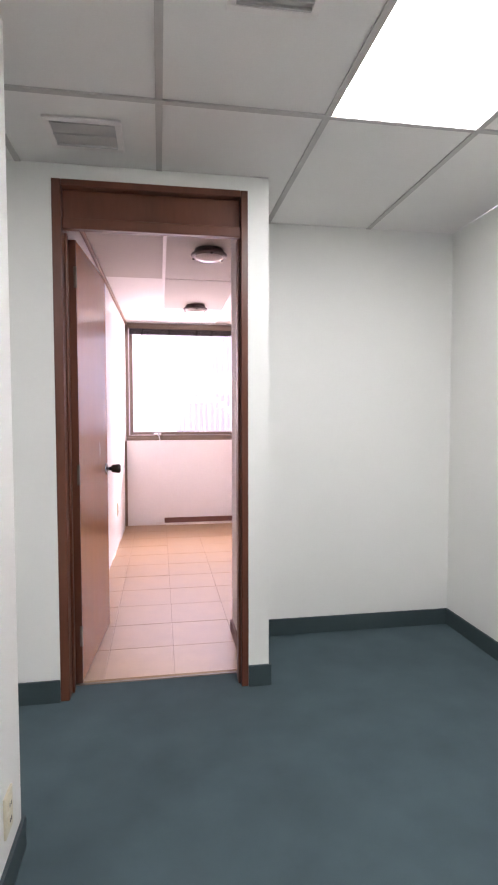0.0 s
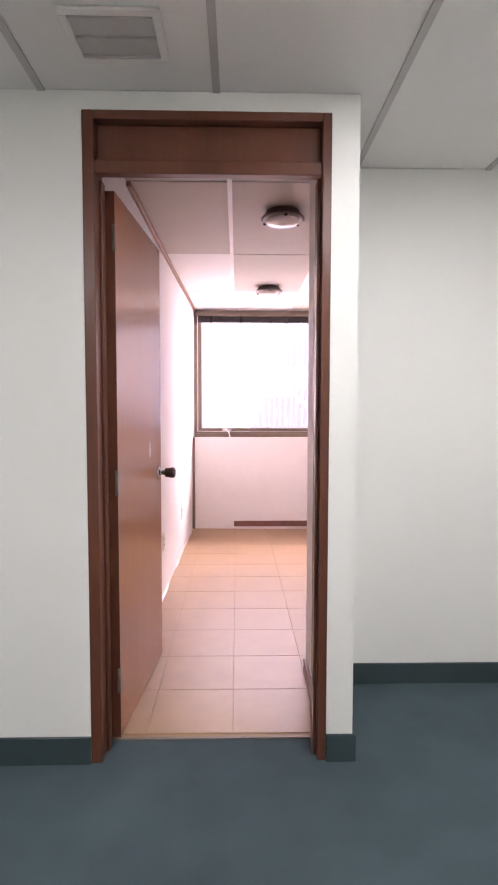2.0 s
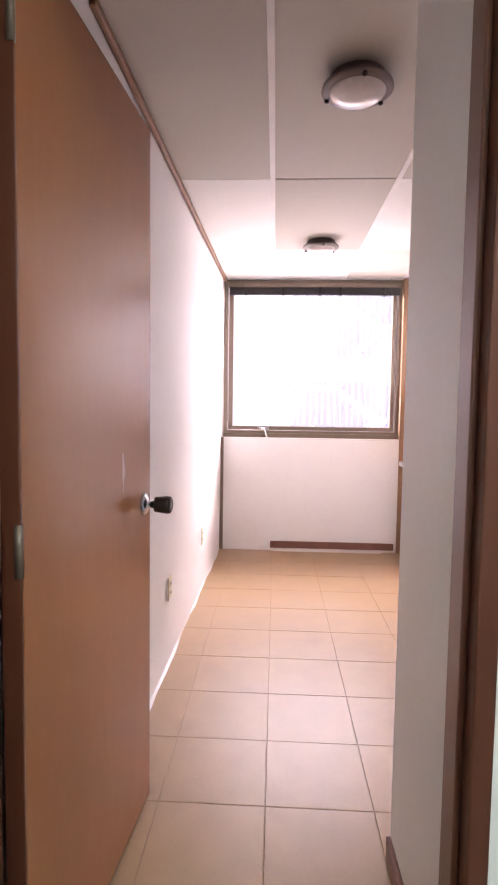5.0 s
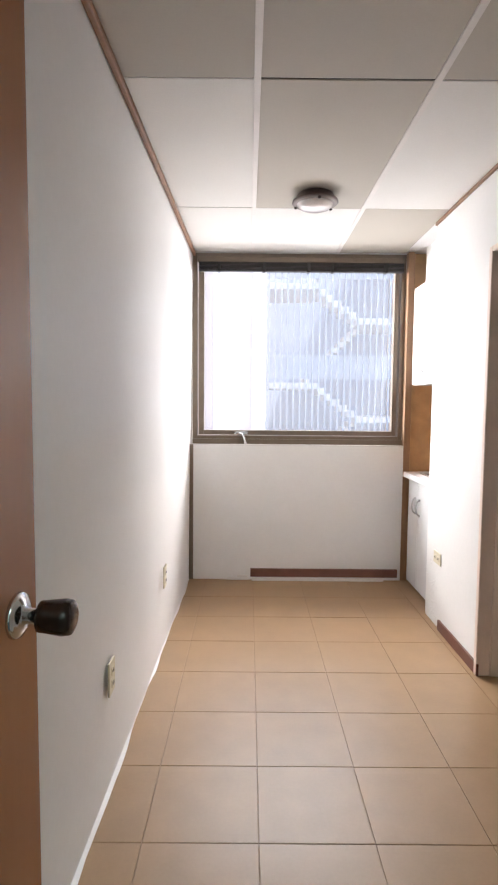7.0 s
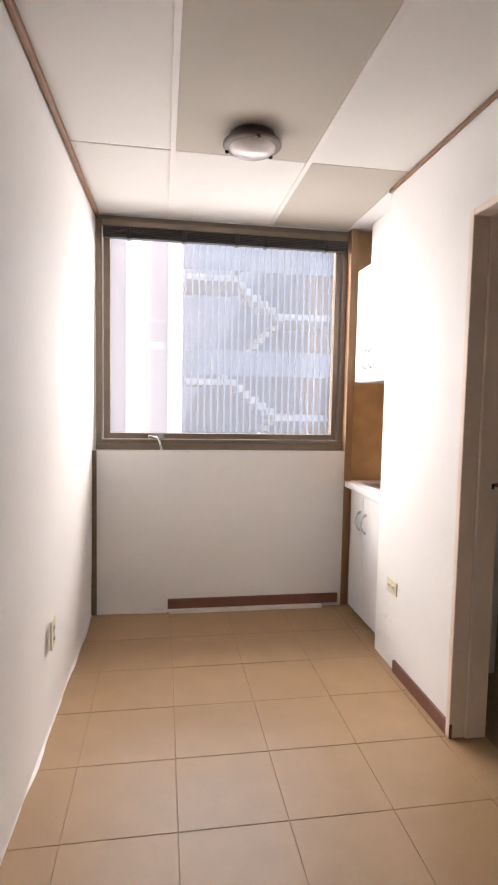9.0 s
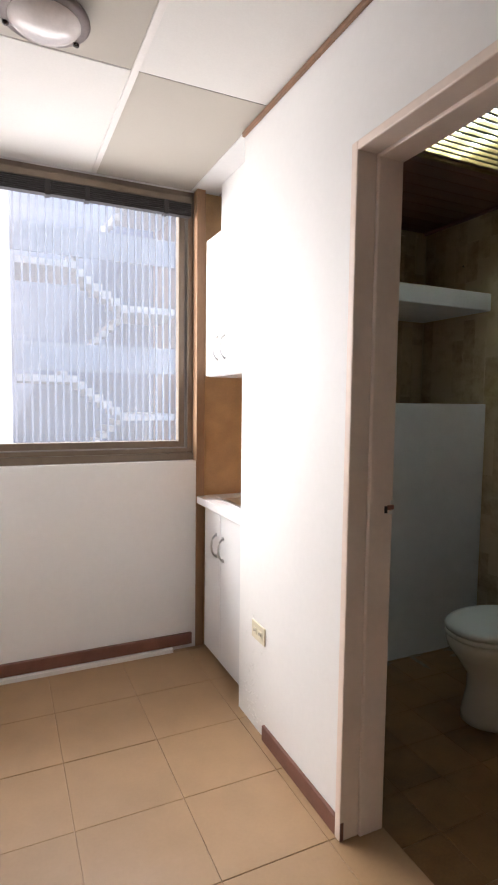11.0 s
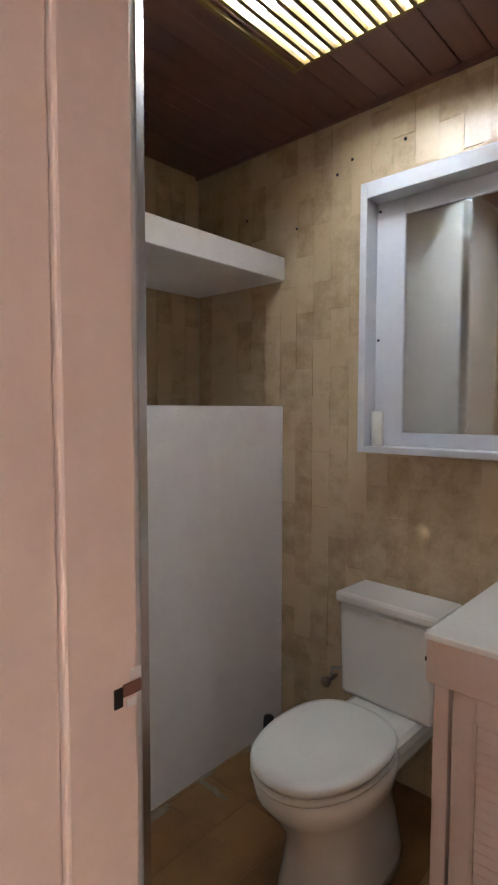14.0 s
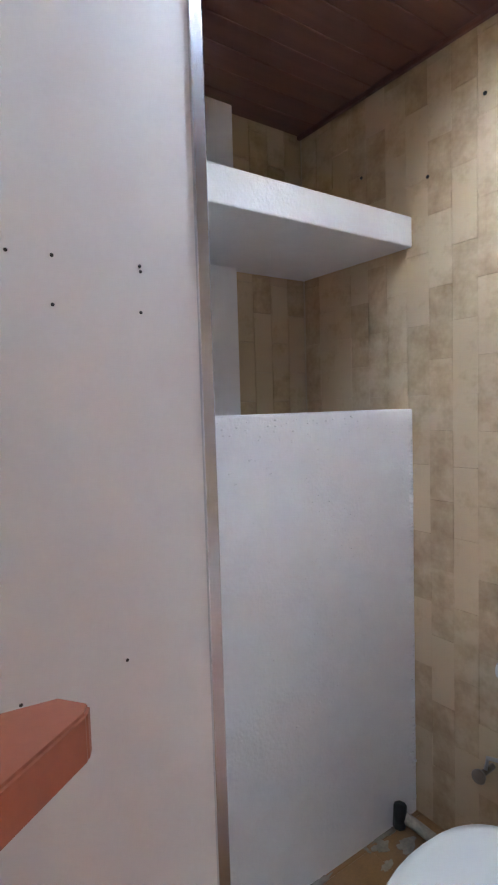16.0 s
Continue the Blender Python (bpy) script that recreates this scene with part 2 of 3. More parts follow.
def ceiling_sheet(name, x0, x1, y0, y1, xs, ys, gap, label, hole=None, darker=()):
    """Panels between grid lines, each one a little proud of the gaps, in one mesh."""
    bm = bmesh.new()
    xs = [x0] + [x for x in xs if x0 < x < x1] + [x1]
    ys = [y0] + [y for y in ys if y0 < y < y1] + [y1]
    for a, b in zip(xs, xs[1:]):
        for c, d in zip(ys, ys[1:]):
            if hole and any(abs((a + b) / 2 - px) < 0.2 and abs((c + d) / 2 - py) < 0.2 for px, py in hole):
                continue
            s = random.uniform(0, 0.003)
            old = set(bm.faces)
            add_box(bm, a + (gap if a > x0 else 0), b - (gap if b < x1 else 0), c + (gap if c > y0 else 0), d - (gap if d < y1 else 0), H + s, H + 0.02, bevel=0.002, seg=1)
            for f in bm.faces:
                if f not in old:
                    f.material_index = 1 if (xs.index(a), ys.index(c)) in darker else 0
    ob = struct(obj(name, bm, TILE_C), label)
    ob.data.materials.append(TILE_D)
    return ob


OX, OY = [-1.92, -1.3, -0.685, -0.068, 0.56, 1.18], [-1.55, -0.31, 0.93, 2.17]
ceiling_sheet("ceiling_office", -2.3, 1.735, -2.6, 3.31, OX, OY, 0.006, "off-white suspended ceiling panels", ((0.87, 1.55), (-0.376, -0.93), (-1.61, 0.31)))
struct(boxes("ceiling_slab", PAINT, [(-2.5, 1.86, -2.8, 3.43, H + 0.12, H + 0.25), (-0.7, 3.1, 3.43, 7.0, H + 0.22, H + 0.35)]), "plain slab above the suspended ceiling")
struct(boxes("ceiling_grid_office", TBAR, [(x - 0.013, x + 0.013, -2.6, 3.31, H - 0.004, H + 0.006) for x in OX if x < 0.45] + [(x - 0.013, x + 0.013, -2.6, 3.31, H - 0.004, H + 0.006) for x in OX if x > 0.45]
             + [(-2.3, 1.735, y - 0.011, y + 0.011, H - 0.006, H + 0.004) for y in OY]), "grey metal grid bars of the suspended ceiling")

# first panel is real; two more added out of view to even the light
for dx, dy in ((0.0, 0.0), (-1.246, -2.48), (-2.48, -1.24)):
    troffer = thing("ceiling_light_panel", (0.87 + dx, 1.55 + dy, H), "lit white fluorescent troffer panel in the suspended ceiling", "ceiling light", "office light panels")
    boxes("diffuser", TROF, [(0.578 + dx, 1.162 + dx, 0.95 + dy, 2.155 + dy, H - 0.004, H + 0.008)], troffer)
    boxes("housing", TBAR, [(0.565 + dx, 1.175 + dx, 0.94 + dy, 2.165 + dy, H + 0.022, H + 0.09)], troffer)


def vent(x0, x1, y0, y1, n, label, name="air_vent"):
    v = thing(name, ((x0 + x1) / 2, (y0 + y1) / 2, H), label, "vent", "ceiling vents")
    boxes("frame", BATTEN, [(x0, x1, y0, y0 + 0.025, H - 0.01, H), (x0, x1, y1 - 0.025, y1, H - 0.01, H), (x0, x0 + 0.025, y0 + 0.025, y1 - 0.025, H - 0.01, H), (x1 - 0.025, x1, y0 + 0.025, y1 - 0.025, H - 0.01, H)], v, 0.002)
    boxes("backing", TBAR, [(x0 + 0.025, x1 - 0.025, y0 + 0.025, y1 - 0.025, H - 0.004, H - 0.001)], v)
    for i in range(n):
        y = y0 + 0.035 + (y1 - y0 - 0.07) * i / (n - 1)
        boxes("louvre", TBAR, [(x0 + 0.025, x1 - 0.025, y - 0.004, y + 0.004, H - 0.012, H - 0.004)], v)
    return v


vent(-0.506, -0.212, 2.325, 2.565, 3, "cream metal ceiling vent with a half-closed flap")
vent(0.115, 0.375, 1.45, 1.69, 7, "grey louvred air diffuser in the ceiling")

# ---- structure: inner room ----
LW = [(-0.553, 2.85), (-0.478, WY)]
bm = bmesh.new()
add_box(bm, -0.65, -0.5, 2.85, WY, 0, H + 0.22)
for v in bm.verts:
    if v.co.x > -0.6:
        v.co.x = (LW[0][0] if v.co.y < 4 else LW[1][0]) - (0.022 if v.co.z < 1 and v.co.y > 4 else 0.0)
struct(obj("wall_west", bm, WHITE), "white painted room wall with scuffs")
struct(boxes("wall_east", WHITE, [(RX, 1.235, 3.43, 4.60, 0, H + 0.22), (RX, 1.235, 4.60, 5.375, 2.09, H + 0.22), (RX, 1.235, 5.375, 5.952, 0, H + 0.22), (RX, 1.18, 5.952, 6.165, 0, H + 0.22)]), "white painted wall with the bathroom doorway")
struct(boxes("wall_window", WHITE, [(-0.51, 1.115, WY - 0.055, WY + 0.14, 0, 1.035), (-0.65, 2.85, WY + 0.003, WY + 0.14, H - 0.005, 2.9), (-0.65, -0.478, WY, WY + 0.14, 0, H), (1.13, 2.85, WY + 0.003, WY + 0.14, 0, H)]), "white painted wall under and around the window")
struct(boxes("wall_south_room", WHITE, [(0.36, 1.25, 3.43, 3.436, 0, H)]), "white painted rear wall of the room")
struct(boxes("ledge_window", BRONZE, [(-0.478, 1.115, WY - 0.012, WY + 0.14, 1.037, 1.075)], bevel=0.002), "narrow bronze ledge under the window")
struct(boxes("trim_window_side", BRONZE, [(-0.505, -0.468, WY - 0.064, WY - 0.055, 0, 1.035)], bevel=0.002), "grey brown strip down the corner below the window")
RXS, RYS = [-0.033, 0.595], [3.48, 4.715, 5.95]
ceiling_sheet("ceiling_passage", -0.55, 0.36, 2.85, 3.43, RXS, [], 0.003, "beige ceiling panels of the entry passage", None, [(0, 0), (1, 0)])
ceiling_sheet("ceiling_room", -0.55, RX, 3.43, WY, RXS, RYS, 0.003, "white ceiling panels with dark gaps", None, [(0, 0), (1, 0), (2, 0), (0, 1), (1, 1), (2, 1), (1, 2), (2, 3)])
struct(boxes("ceiling_alcove", WHITE, [(RX, 1.70, 6.0, WY, H, H + 0.02)]), "white ceiling over the kitchenette")
struct(boxes("ceiling_grid_room", BATTEN, [(x - 0.012, x + 0.012, 2.86 if x < 0.3 else 3.44, WY - 0.02, H - 0.005, H + 0.003) for x in RXS], bevel=0.001), "white battens between ceiling panels")
struct(boxes("ceiling_gap_room", BLACK, [(-0.55, RX, y - 0.003, y + 0.003, H + 0.004, H + 0.018) for y in RYS]), "dark gaps between ceiling panels")
bm = bmesh.new()
add_box(bm, 0, 0.024, 3.47, WY, H - 0.03, H - 0.002, bevel=0.006)
for v in bm.verts:
    v.co.x += LW[0][0] + (LW[1][0] - LW[0][0]) * (v.co.y - 2.85) / (WY - 2.85)
struct(obj("moulding_west", bm, BROWN), "brown wooden moulding under the ceiling")
bm = bmesh.new()
lip = []
for i in range(90):
    y = 3.0 + (WY - 3.0) * i / 89
    w = 0.002 + 0.02 * max(0.0, noise.noise((y * 3.1, 0.3, 0.0)) + 0.25) + 0.002 * random.random()
    lip.append([bm.verts.new((wx0 + dx, y, zz)) for wx0 in (LW[0][0] + (LW[1][0] - 0.022 - LW[0][0]) * (y - 2.85) / (WY - 2.85),) for dx, zz in ((0.0, 0.006), (w, 0.001), (w, -0.002))])
for a, b in zip(lip, lip[1:]):
    for k in (0, 1):
        bm.faces.new((a[k], a[k + 1], b[k + 1], b[k]))
bmesh.ops.recalc_face_normals(bm, faces=bm.faces)
struct(obj("paint_edge_west", bm, WHITE), "uneven paint edge where wall meets tiles")
struct(boxes("moulding_east", BROWN, [(RX - 0.014, RX, 3.44, 6.165, H - 0.022, H - 0.002)], bevel=0.004), "thin brown wooden moulding under the ceiling")
struct(boxes("skirting_window", REDBR, [(-0.03, 1.09, WY - 0.075, WY - 0.055, 0.026, 0.088)], bevel=0.003), "red brown wooden skirting under the window")
struct(boxes("skirting_strip", BATTEN, [(-0.02, 0.98, WY - 0.092, WY - 0.067, 0.0, 0.022), (-0.21, -0.04, WY - 0.072, WY - 0.055, 0.0, 0.014), (-0.13, -0.05, WY - 0.064, WY - 0.055, 0.014, 0.034), (-0.27, -0.22, WY - 0.066, WY - 0.055, 0.0, 0.01)], bevel=0.003), "paint-smeared loose strip under the skirting")
struct(boxes("skirting_east", REDBR, [(RX - 0.014, RX, 5.35, 5.905, 0, 0.062)], bevel=0.003), "red brown wooden skirting beside the bathroom door")
struct(boxes("skirting_passage", REDBR, [(0.346, 0.36, 2.87, 3.43, 0, 0.07)], bevel=0.003), "red brown skirting in the passage")
struct(boxes("post_corner", mat("brown corner post", (0.34, 0.19, 0.10), 0.5, vary=0.18, scale=9, stretch=(1, 1, 0.2)), [(1.115, 1.162, WY - 0.06, WY + 0.003, 0, H - 0.002)], bevel=0.003), "brown wooden corner post beside the window")
struct(boxes("filler_corner", TAN, [(1.165, 1.56, WY - 0.012, WY + 0.003, 0, H - 0.002)], bevel=0.002), "tan wooden panel beside the window")

# window
struct(boxes("window_1", BRONZE, [(-0.478, -0.445, WY, WY + 0.1, 1.075, 2.46), (1.083, 1.115, WY, WY + 0.1, 1.075, 2.46), (-0.445, 1.083, WY, WY + 0.1, 2.415, 2.46), (-0.445, 1.083, WY, WY + 0.1, 1.075, 1.1),
                              (-0.435, -0.395, WY + 0.02, WY + 0.075, 1.105, 2.41), (1.04, 1.073, WY + 0.02, WY + 0.075, 1.105, 2.41), (-0.395, 1.04, WY + 0.02, WY + 0.075, 2.37, 2.41), (-0.395, 1.04, WY + 0.02, WY + 0.075, 1.105, 1.14)], bevel=0.003), "bronze aluminium window with one large pane")
pane = struct(boxes("window_pane", glass, [(-0.395, 1.04, WY + 0.045, WY + 0.05, 1.14, 2.37)]), "clear glass window pane")
pane.visible_shadow = False
blind = thing("rolled_blind", (0.32, WY - 0.02, 2.32), "dark brown venetian blind gathered up at the window top", "blind")
boxes("headrail", BRONZE, [(-0.44, 1.09, WY - 0.045, WY - 0.005, 2.385, 2.42)], blind, 0.003)
boxes("slat_stack", DARKB, [(-0.43, 1.085, WY - 0.05, WY - 0.008, 2.318 + 0.0095 * i, 2.325 + 0.0095 * i) for i in range(7)], blind, 0.001)
for x in (-0.28, 0.05, 0.38, 0.56, 0.95):
    boxes("clip", DARKB, [(x - 0.012, x + 0.012, WY - 0.055, WY - 0.004, 2.312, 2.384)], blind, 0.002)
latch = thing("window_handle", (-0.097, WY, 1.11), "small chrome window lever on the lower sash", "handle")
tube("lever", CHROME, [(-0.16, WY, 1.12), (-0.10, WY - 0.03, 1.118), (-0.085, WY - 0.035, 1.085), (-0.075, WY - 0.04, 1.04)], 0.009, latch)
boxes("plate", CHROME, [(-0.15, -0.06, WY - 0.006, WY + 0.02, 1.106, 1.132)], latch, 0.003)

# ---- front door ----
df = struct(boxes("door_1", MAHOG, [(-0.546, -0.505, DY - 0.003, 2.85, 0, 2.40), (0.312, 0.346, DY - 0.003, 2.85, 0, 2.40), (-0.505, 0.312, DY - 0.003, 2.85, 2.368, 2.40), (-0.505, 0.312, DY + 0.008, DY + 0.05, 2.185, 2.232),
                                  (-0.505, 0.312, DY + 0.04, DY + 0.055, 2.232, 2.368), (-0.505, -0.493, DY + 0.07, 2.84, 0, 2.185), (0.300, 0.312, DY + 0.03, 2.82, 0, 2.185)], bevel=0.004), "reddish brown varnished wooden door frame with a transom")
struct(boxes("threshold", BRONZE, [(-0.505, 0.312, 2.866, 2.884, -0.01, 0.004)], bevel=0.002), "metal threshold strip between carpet and tiles")
leaf = thing("door_leaf", (-0.482, 2.87, 0.0), "glossy reddish brown wooden door standing open", "door")
bm = bmesh.new()
add_box(bm, -0.502, -0.464, 2.872, 3.635, 0.012, 2.175, bevel=0.003)
leaf_body = obj("leaf", bm, LEAF, leaf)
# darker strip on the hinge edge, its shadow put into the colour
boxes("edge", MAHOG, [(-0.503, -0.463, 2.866, 2.873, 0.012, 2.175)], leaf, 0.002)
for z in (0.25, 1.05, 2.0):
    lathe("hinge", BRONZE, [(0.008, -0.05), (0.008, 0.05)], (-0.468, 2.868, z), leaf, n=10)
lathe("rose", CHROME, [(0.036, 0), (0.034, 0.006), (0.022, 0.011), (0.012, 0.014), (0.012, 0.04)], (-0.464, 3.572, 1.012), leaf, "x")
lathe("knob", DKNOB, [(0.014, 0.034), (0.024, 0.038), (0.025, 0.05), (0.028, 0.075), (0.026, 0.086), (0.018, 0.09)], (-0.464, 3.572, 1.012), leaf, "x")
leaf.rotation_euler = (0, 0, radians(-4.6))


def outlet(name, x, y, z, side, wide, label, m=IVORY):
    o = thing(name, (x, y, z), label, "outlet", "wall outlets")
    a, b = (x, x + 0.007) if side > 0 else (x - 0.007, x)
    w, h = (0.058, 0.036) if wide else (0.036, 0.058)
    boxes("plate", m, [(a, b, y - w, y + w, z - h, z + h)], o, 0.002)
    c = b if side > 0 else a
    for k in (-1, 1):
        dy, dz = (0.024 * k, 0) if wide else (0, 0.022 * k)
        boxes("socket", IVORY, [(c - 0.003, c + 0.003, y + dy - 0.014, y + dy + 0.014, z + dz - 0.014, z + dz + 0.014)], o, 0.002)
        boxes("slot", BLACK, [(c - 0.004, c + 0.004, y + dy + s - 0.002, y + dy + s + 0.002, z + dz - 0.005, z + dz + 0.006) for s in (-0.006, 0.006)], o)
    return o


def wx(y):
    return LW[0][0] + (LW[1][0] - LW[0][0]) * (y - 2.85) / (WY - 2.85)


outlet("wall_outlet", wx(5.61), 5.61, 0.41, 1, False, "ivory double wall outlet on the white wall")
outlet("wall_outlet", wx(4.55), 4.55, 0.403, 1, False, "ivory double wall outlet on the white wall")
outlet("wall_outlet", RX, 5.965, 0.42, -1, True, "ivory double outlet beside the kitchenette")
outlet("wall_outlet", -0.509, 1.70, 0.23, 1, False, "ivory outlet low on the office wall")


def dome_lamp(x, y):
    o = thing("ceiling_lamp", (x, y, H), "round ceiling lamp with brown ring and frosted glass dome", "ceiling lamp", "round ceiling lamps")
    lathe("ring", LAMPRING, [(0.095, 0), (0.101, -0.012), (0.104, -0.03), (0.122, -0.034), (0.124, -0.044), (0.115, -0.05), (0.097, -0.052)], (x, y, H), o, n=40)
    lathe("dome", LAMPGLASS, [(0.101, -0.046), (0.097, -0.056), (0.083, -0.068), (0.059, -0.077), (0.027, -0.082), (0.006, -0.083)], (x, y, H), o, n=40)
    for k in range(3):
        a = 0.6 + 2.094 * k
        lathe("screw", DKNOB, [(0.009, -0.047), (0.009, -0.056), (0.005, -0.059)], (x + 0.112 * math.cos(a), y + 0.112 * math.sin(a), H), o, n=10)
    return o


dome_lamp(0.265, 3.875)
dome_lamp(0.295, 5.745)

# ---- kitchenette ----
struct(boxes("wall_alcove", TAN, [(1.56, 1.60, 5.99, WY, 0, 2.2), (1.18, 1.56, 5.955, 5.99, 0, 2.2)]), "tan back wall of the kitchenette")
struct(boxes("wall_alcove_top", WHITE, [(1.21, 1.50, 5.992, 6.70, 2.19, H)]), "white boxed panel above the cabinets")


def handle(x, y, z, parent, m):
    pts = []
    for i in range(9):
        a = math.pi * i / 8
        pts.append((x - 0.028 * math.sin(a), y, z + 0.055 * math.cos(a)))
    tube("handle", m, pts, 0.0055, parent)
    boxes("handle_foot", STEEL, [(x - 0.006, x, y - 0.008, y + 0.008, z + s - 0.008, z + s + 0.008) for s in (-0.055, 0.055)], parent, 0.001)


def cupboard(name, z0, z1, hz, label, hm):
    c = thing(name, (1.4, 6.4, z0), label, "cabinet", "kitchenette cabinets")
    boxes("carcass", CAB, [(1.165, 1.5, 6.0, 6.745, z0, z1)], c, 0.002)
    for y0, y1, hy in ((6.002, 6.518, 6.475), (6.522, 6.743, 6.57)):
        d = boxes("door", CAB, [(1.145, 1.163, y0, y1, z0 + 0.004, z1 - 0.004)], c, 0.003)
        handle(1.145, hy, hz, c, hm)
    return c


cupboard("upper_cabinet", 1.484, 2.186, 1.62, "white laminate wall cabinet with two arched handles", CAB)
cupboard("lower_cabinet", 0.03, 0.80, 0.625, "white laminate sink cabinet with two arched handles", STEEL)
top = thing("countertop", (1.38, 6.4, 0.80), "white counter with an inset steel sink", "countertop")
boxes("slab", CAB, [(1.12, 1.17, 6.17, 6.82, 0.803, 0.842), (1.17, 1.215, 5.995, 6.82, 0.803, 0.842), (1.215, 1.53, 6.66, 6.82, 0.803, 0.842), (1.53, 1.558, 5.995, 6.82, 0.803, 0.842), (1.215, 1.53, 5.995, 6.12, 0.803, 0.842)], top, 0.003)
boxes("sink_rim", STEEL, [(1.205, 1.225, 6.11, 6.67, 0.84, 0.848), (1.52, 1.54, 6.11, 6.67, 0.84, 0.848), (1.225, 1.52, 6.65, 6.67, 0.84, 0.848), (1.225, 1.52, 6.11, 6.13, 0.84, 0.848)], top, 0.002)
boxes("sink_bowl", STEEL, [(1.218, 1.528, 6.122, 6.658, 0.804, 0.808), (1.216, 1.22, 6.122, 6.658, 0.806, 0.842), (1.524, 1.528, 6.122, 6.658, 0.806, 0.842), (1.22, 1.524, 6.654, 6.658, 0.806, 0.842)], top)

# ---- bathroom shell ----
struct(boxes("door_2", JAMB, [(1.085, 1.155, 5.351, 5.38, 0, 2.092), (1.155, 1.243, 5.342, 5.38, 0, 2.092), (1.085, 1.155, 4.594, 4.625, 0, 2.092), (1.155, 1.243, 4.594, 4.638, 0, 2.092),
                              (1.085, 1.155, 4.625, 5.351, 2.065, 2.092), (1.155, 1.243, 4.638, 5.342, 2.056, 2.092)], bevel=0.004), "cream painted door frame of the bathroom")
strike = thing("strike_plate", (1.24, 5.342, 1.04), "worn metal strike plate with chipped paint", "strike plate")
boxes("plate", REDBR, [(1.222, 1.246, 5.3395, 5.3425, 1.034, 1.048)], strike, 0.001)
boxes("hole", BLACK, [(1.211, 1.222, 5.340, 5.343, 1.024, 1.046)], strike, 0.001)
boxes("chip", WHITE, [(1.232, 1.246, 5.3405, 5.343, 1.05, 1.062), (1.226, 1.24, 5.3405, 5.343, 1.02, 1.03)], strike, 0.001)
struct(boxes("wall_bath_south", WHITE, [(1.25, 2.85, 4.0, 4.1, -0.1, H + 0.22)]), "white wall closing the bathroom")
struct(boxes("wall_board", PANEL, [(1.235, 1.664, 5.92, 5.952, -0.1, H)]), "smooth white board wall with screw holes")
struct(boxes("wall_shaft", PANEL, [(1.602, 1.64, 5.955, WY, -0.1, H), (1.64, 1.684, 5.955, 6.316, -0.1, H)]), "plain inner walls of the shaft")
struct(boxes("trim_chrome", ALU, [(1.664, 1.688, 5.914, 5.952, -0.1, H)], bevel=0.002), "chrome edge strip on the board wall")
for x, y, z in ((1.378, 5.92, 1.594), (1.437, 5.92, 1.595), (1.566, 5.92, 1.596), (1.567, 5.92, 1.588), (1.435, 5.92, 1.528), (1.565, 5.92, 1.527), (1.519, 5.92, 1.0), (1.365, 5.92, 0.983)):
    s = lathe("screw_hole", BLACK, [(0.0028, -0.0012), (0.002, 0.0)], (x, y, z), None, "y", 8, at=(x, y, z))
    tagged(s, "small dark screw hole in the white board", "screw hole", "screw holes in the board")
struct(boxes("wall_half", STUCCO, [(1.64, BX, 6.316, 6.41, -0.1, 1.36)], bevel=0.006), "rough white plastered half-height wall")
lumps = bmesh.new()
for k in range(360):
    if k < 150:
        x, z, r = random.uniform(1.7, BX - 0.02), 1.345 - abs(random.gauss(0, 0.08)), random.uniform(0.0012, 0.0038)
    elif k < 250:
        x, z, r = random.gauss(2.28, 0.12), random.choice((1.08, 0.95, 0.72, 0.5)) + random.gauss(0, 0.05), random.uniform(0.0012, 0.0035)
    else:
        x, z, r = BX - 0.008 - abs(random.gauss(0, 0.008)), random.uniform(0.0, 1.35), random.uniform(0.003, 0.007)
    x, z = min(max(x, 1.67), BX - 0.012), min(z, 1.35)
    add_lathe_lump = bmesh.ops.create_icosphere(lumps, subdivisions=1, radius=r)
    for v in add_lathe_lump["verts"]:
        v.co = (x + v.co.x * 2.0, 6.3158 + v.co.y * 0.6, z + v.co.z)
half = bpy.data.objects["wall_half"]
tagged(obj("plaster_lumps", lumps, STUCCO, half, None, True), kind="stuff")
drips = bmesh.new()
for k in range(90):
    y, z, r = 6.05 + random.gauss(0, 0.06), abs(random.gauss(0, 0.17)) + 0.02, random.uniform(0.002, 0.0055)
    y = min(max(y, 5.4), 6.155)
    for v in bmesh.ops.create_icosphere(drips, subdivisions=1, radius=r)["verts"]:
        v.co = (RX + v.co.x * 0.4, y + v.co.y * 1.3, z + v.co.z * 1.6)
tagged(obj("paint_lumps", drips, WHITE, bpy.data.objects["wall_east"], None, True), kind="stuff")
struct(boxes("shelf_plaster", STUCCO, [(1.64, BX + 0.01, 6.314, WY, 1.890, 1.988)], bevel=0.005), "thick white plastered shelf across the recess")
struct(boxes("pilaster", WHITE, [(1.64, 2.35, WY - 0.05, WY, 0, H)]), "white board at the back of the recess")
bm = bmesh.new()
y = 4.1
while y < WY:
    e = min(y + 0.097, WY)
    for a, b, c, d in ((1.25, 1.80, y, e), (2.36, 2.85, y, e)) if 5.40 < y and e < 6.02 else ((1.25, 2.85, y, e),):
        add_box(bm, a, b, c, d - 0.002, H, H + 0.015, bevel=0.002, seg=1)
    y += 0.0985
struct(obj("ceiling_bath", bm, PLANK), "dark brown wooden plank ceiling")
struct(boxes("cornice_bath", PLANK, [(BX - 0.018, BX, 4.1, WY, H - 0.018, H)], bevel=0.004), "thin brown edge strip under the plank ceiling")
light = thing("louvred_ceiling_light", (2.08, 5.71, H), "recessed fluorescent light behind gilt louvre slats", "ceiling light")
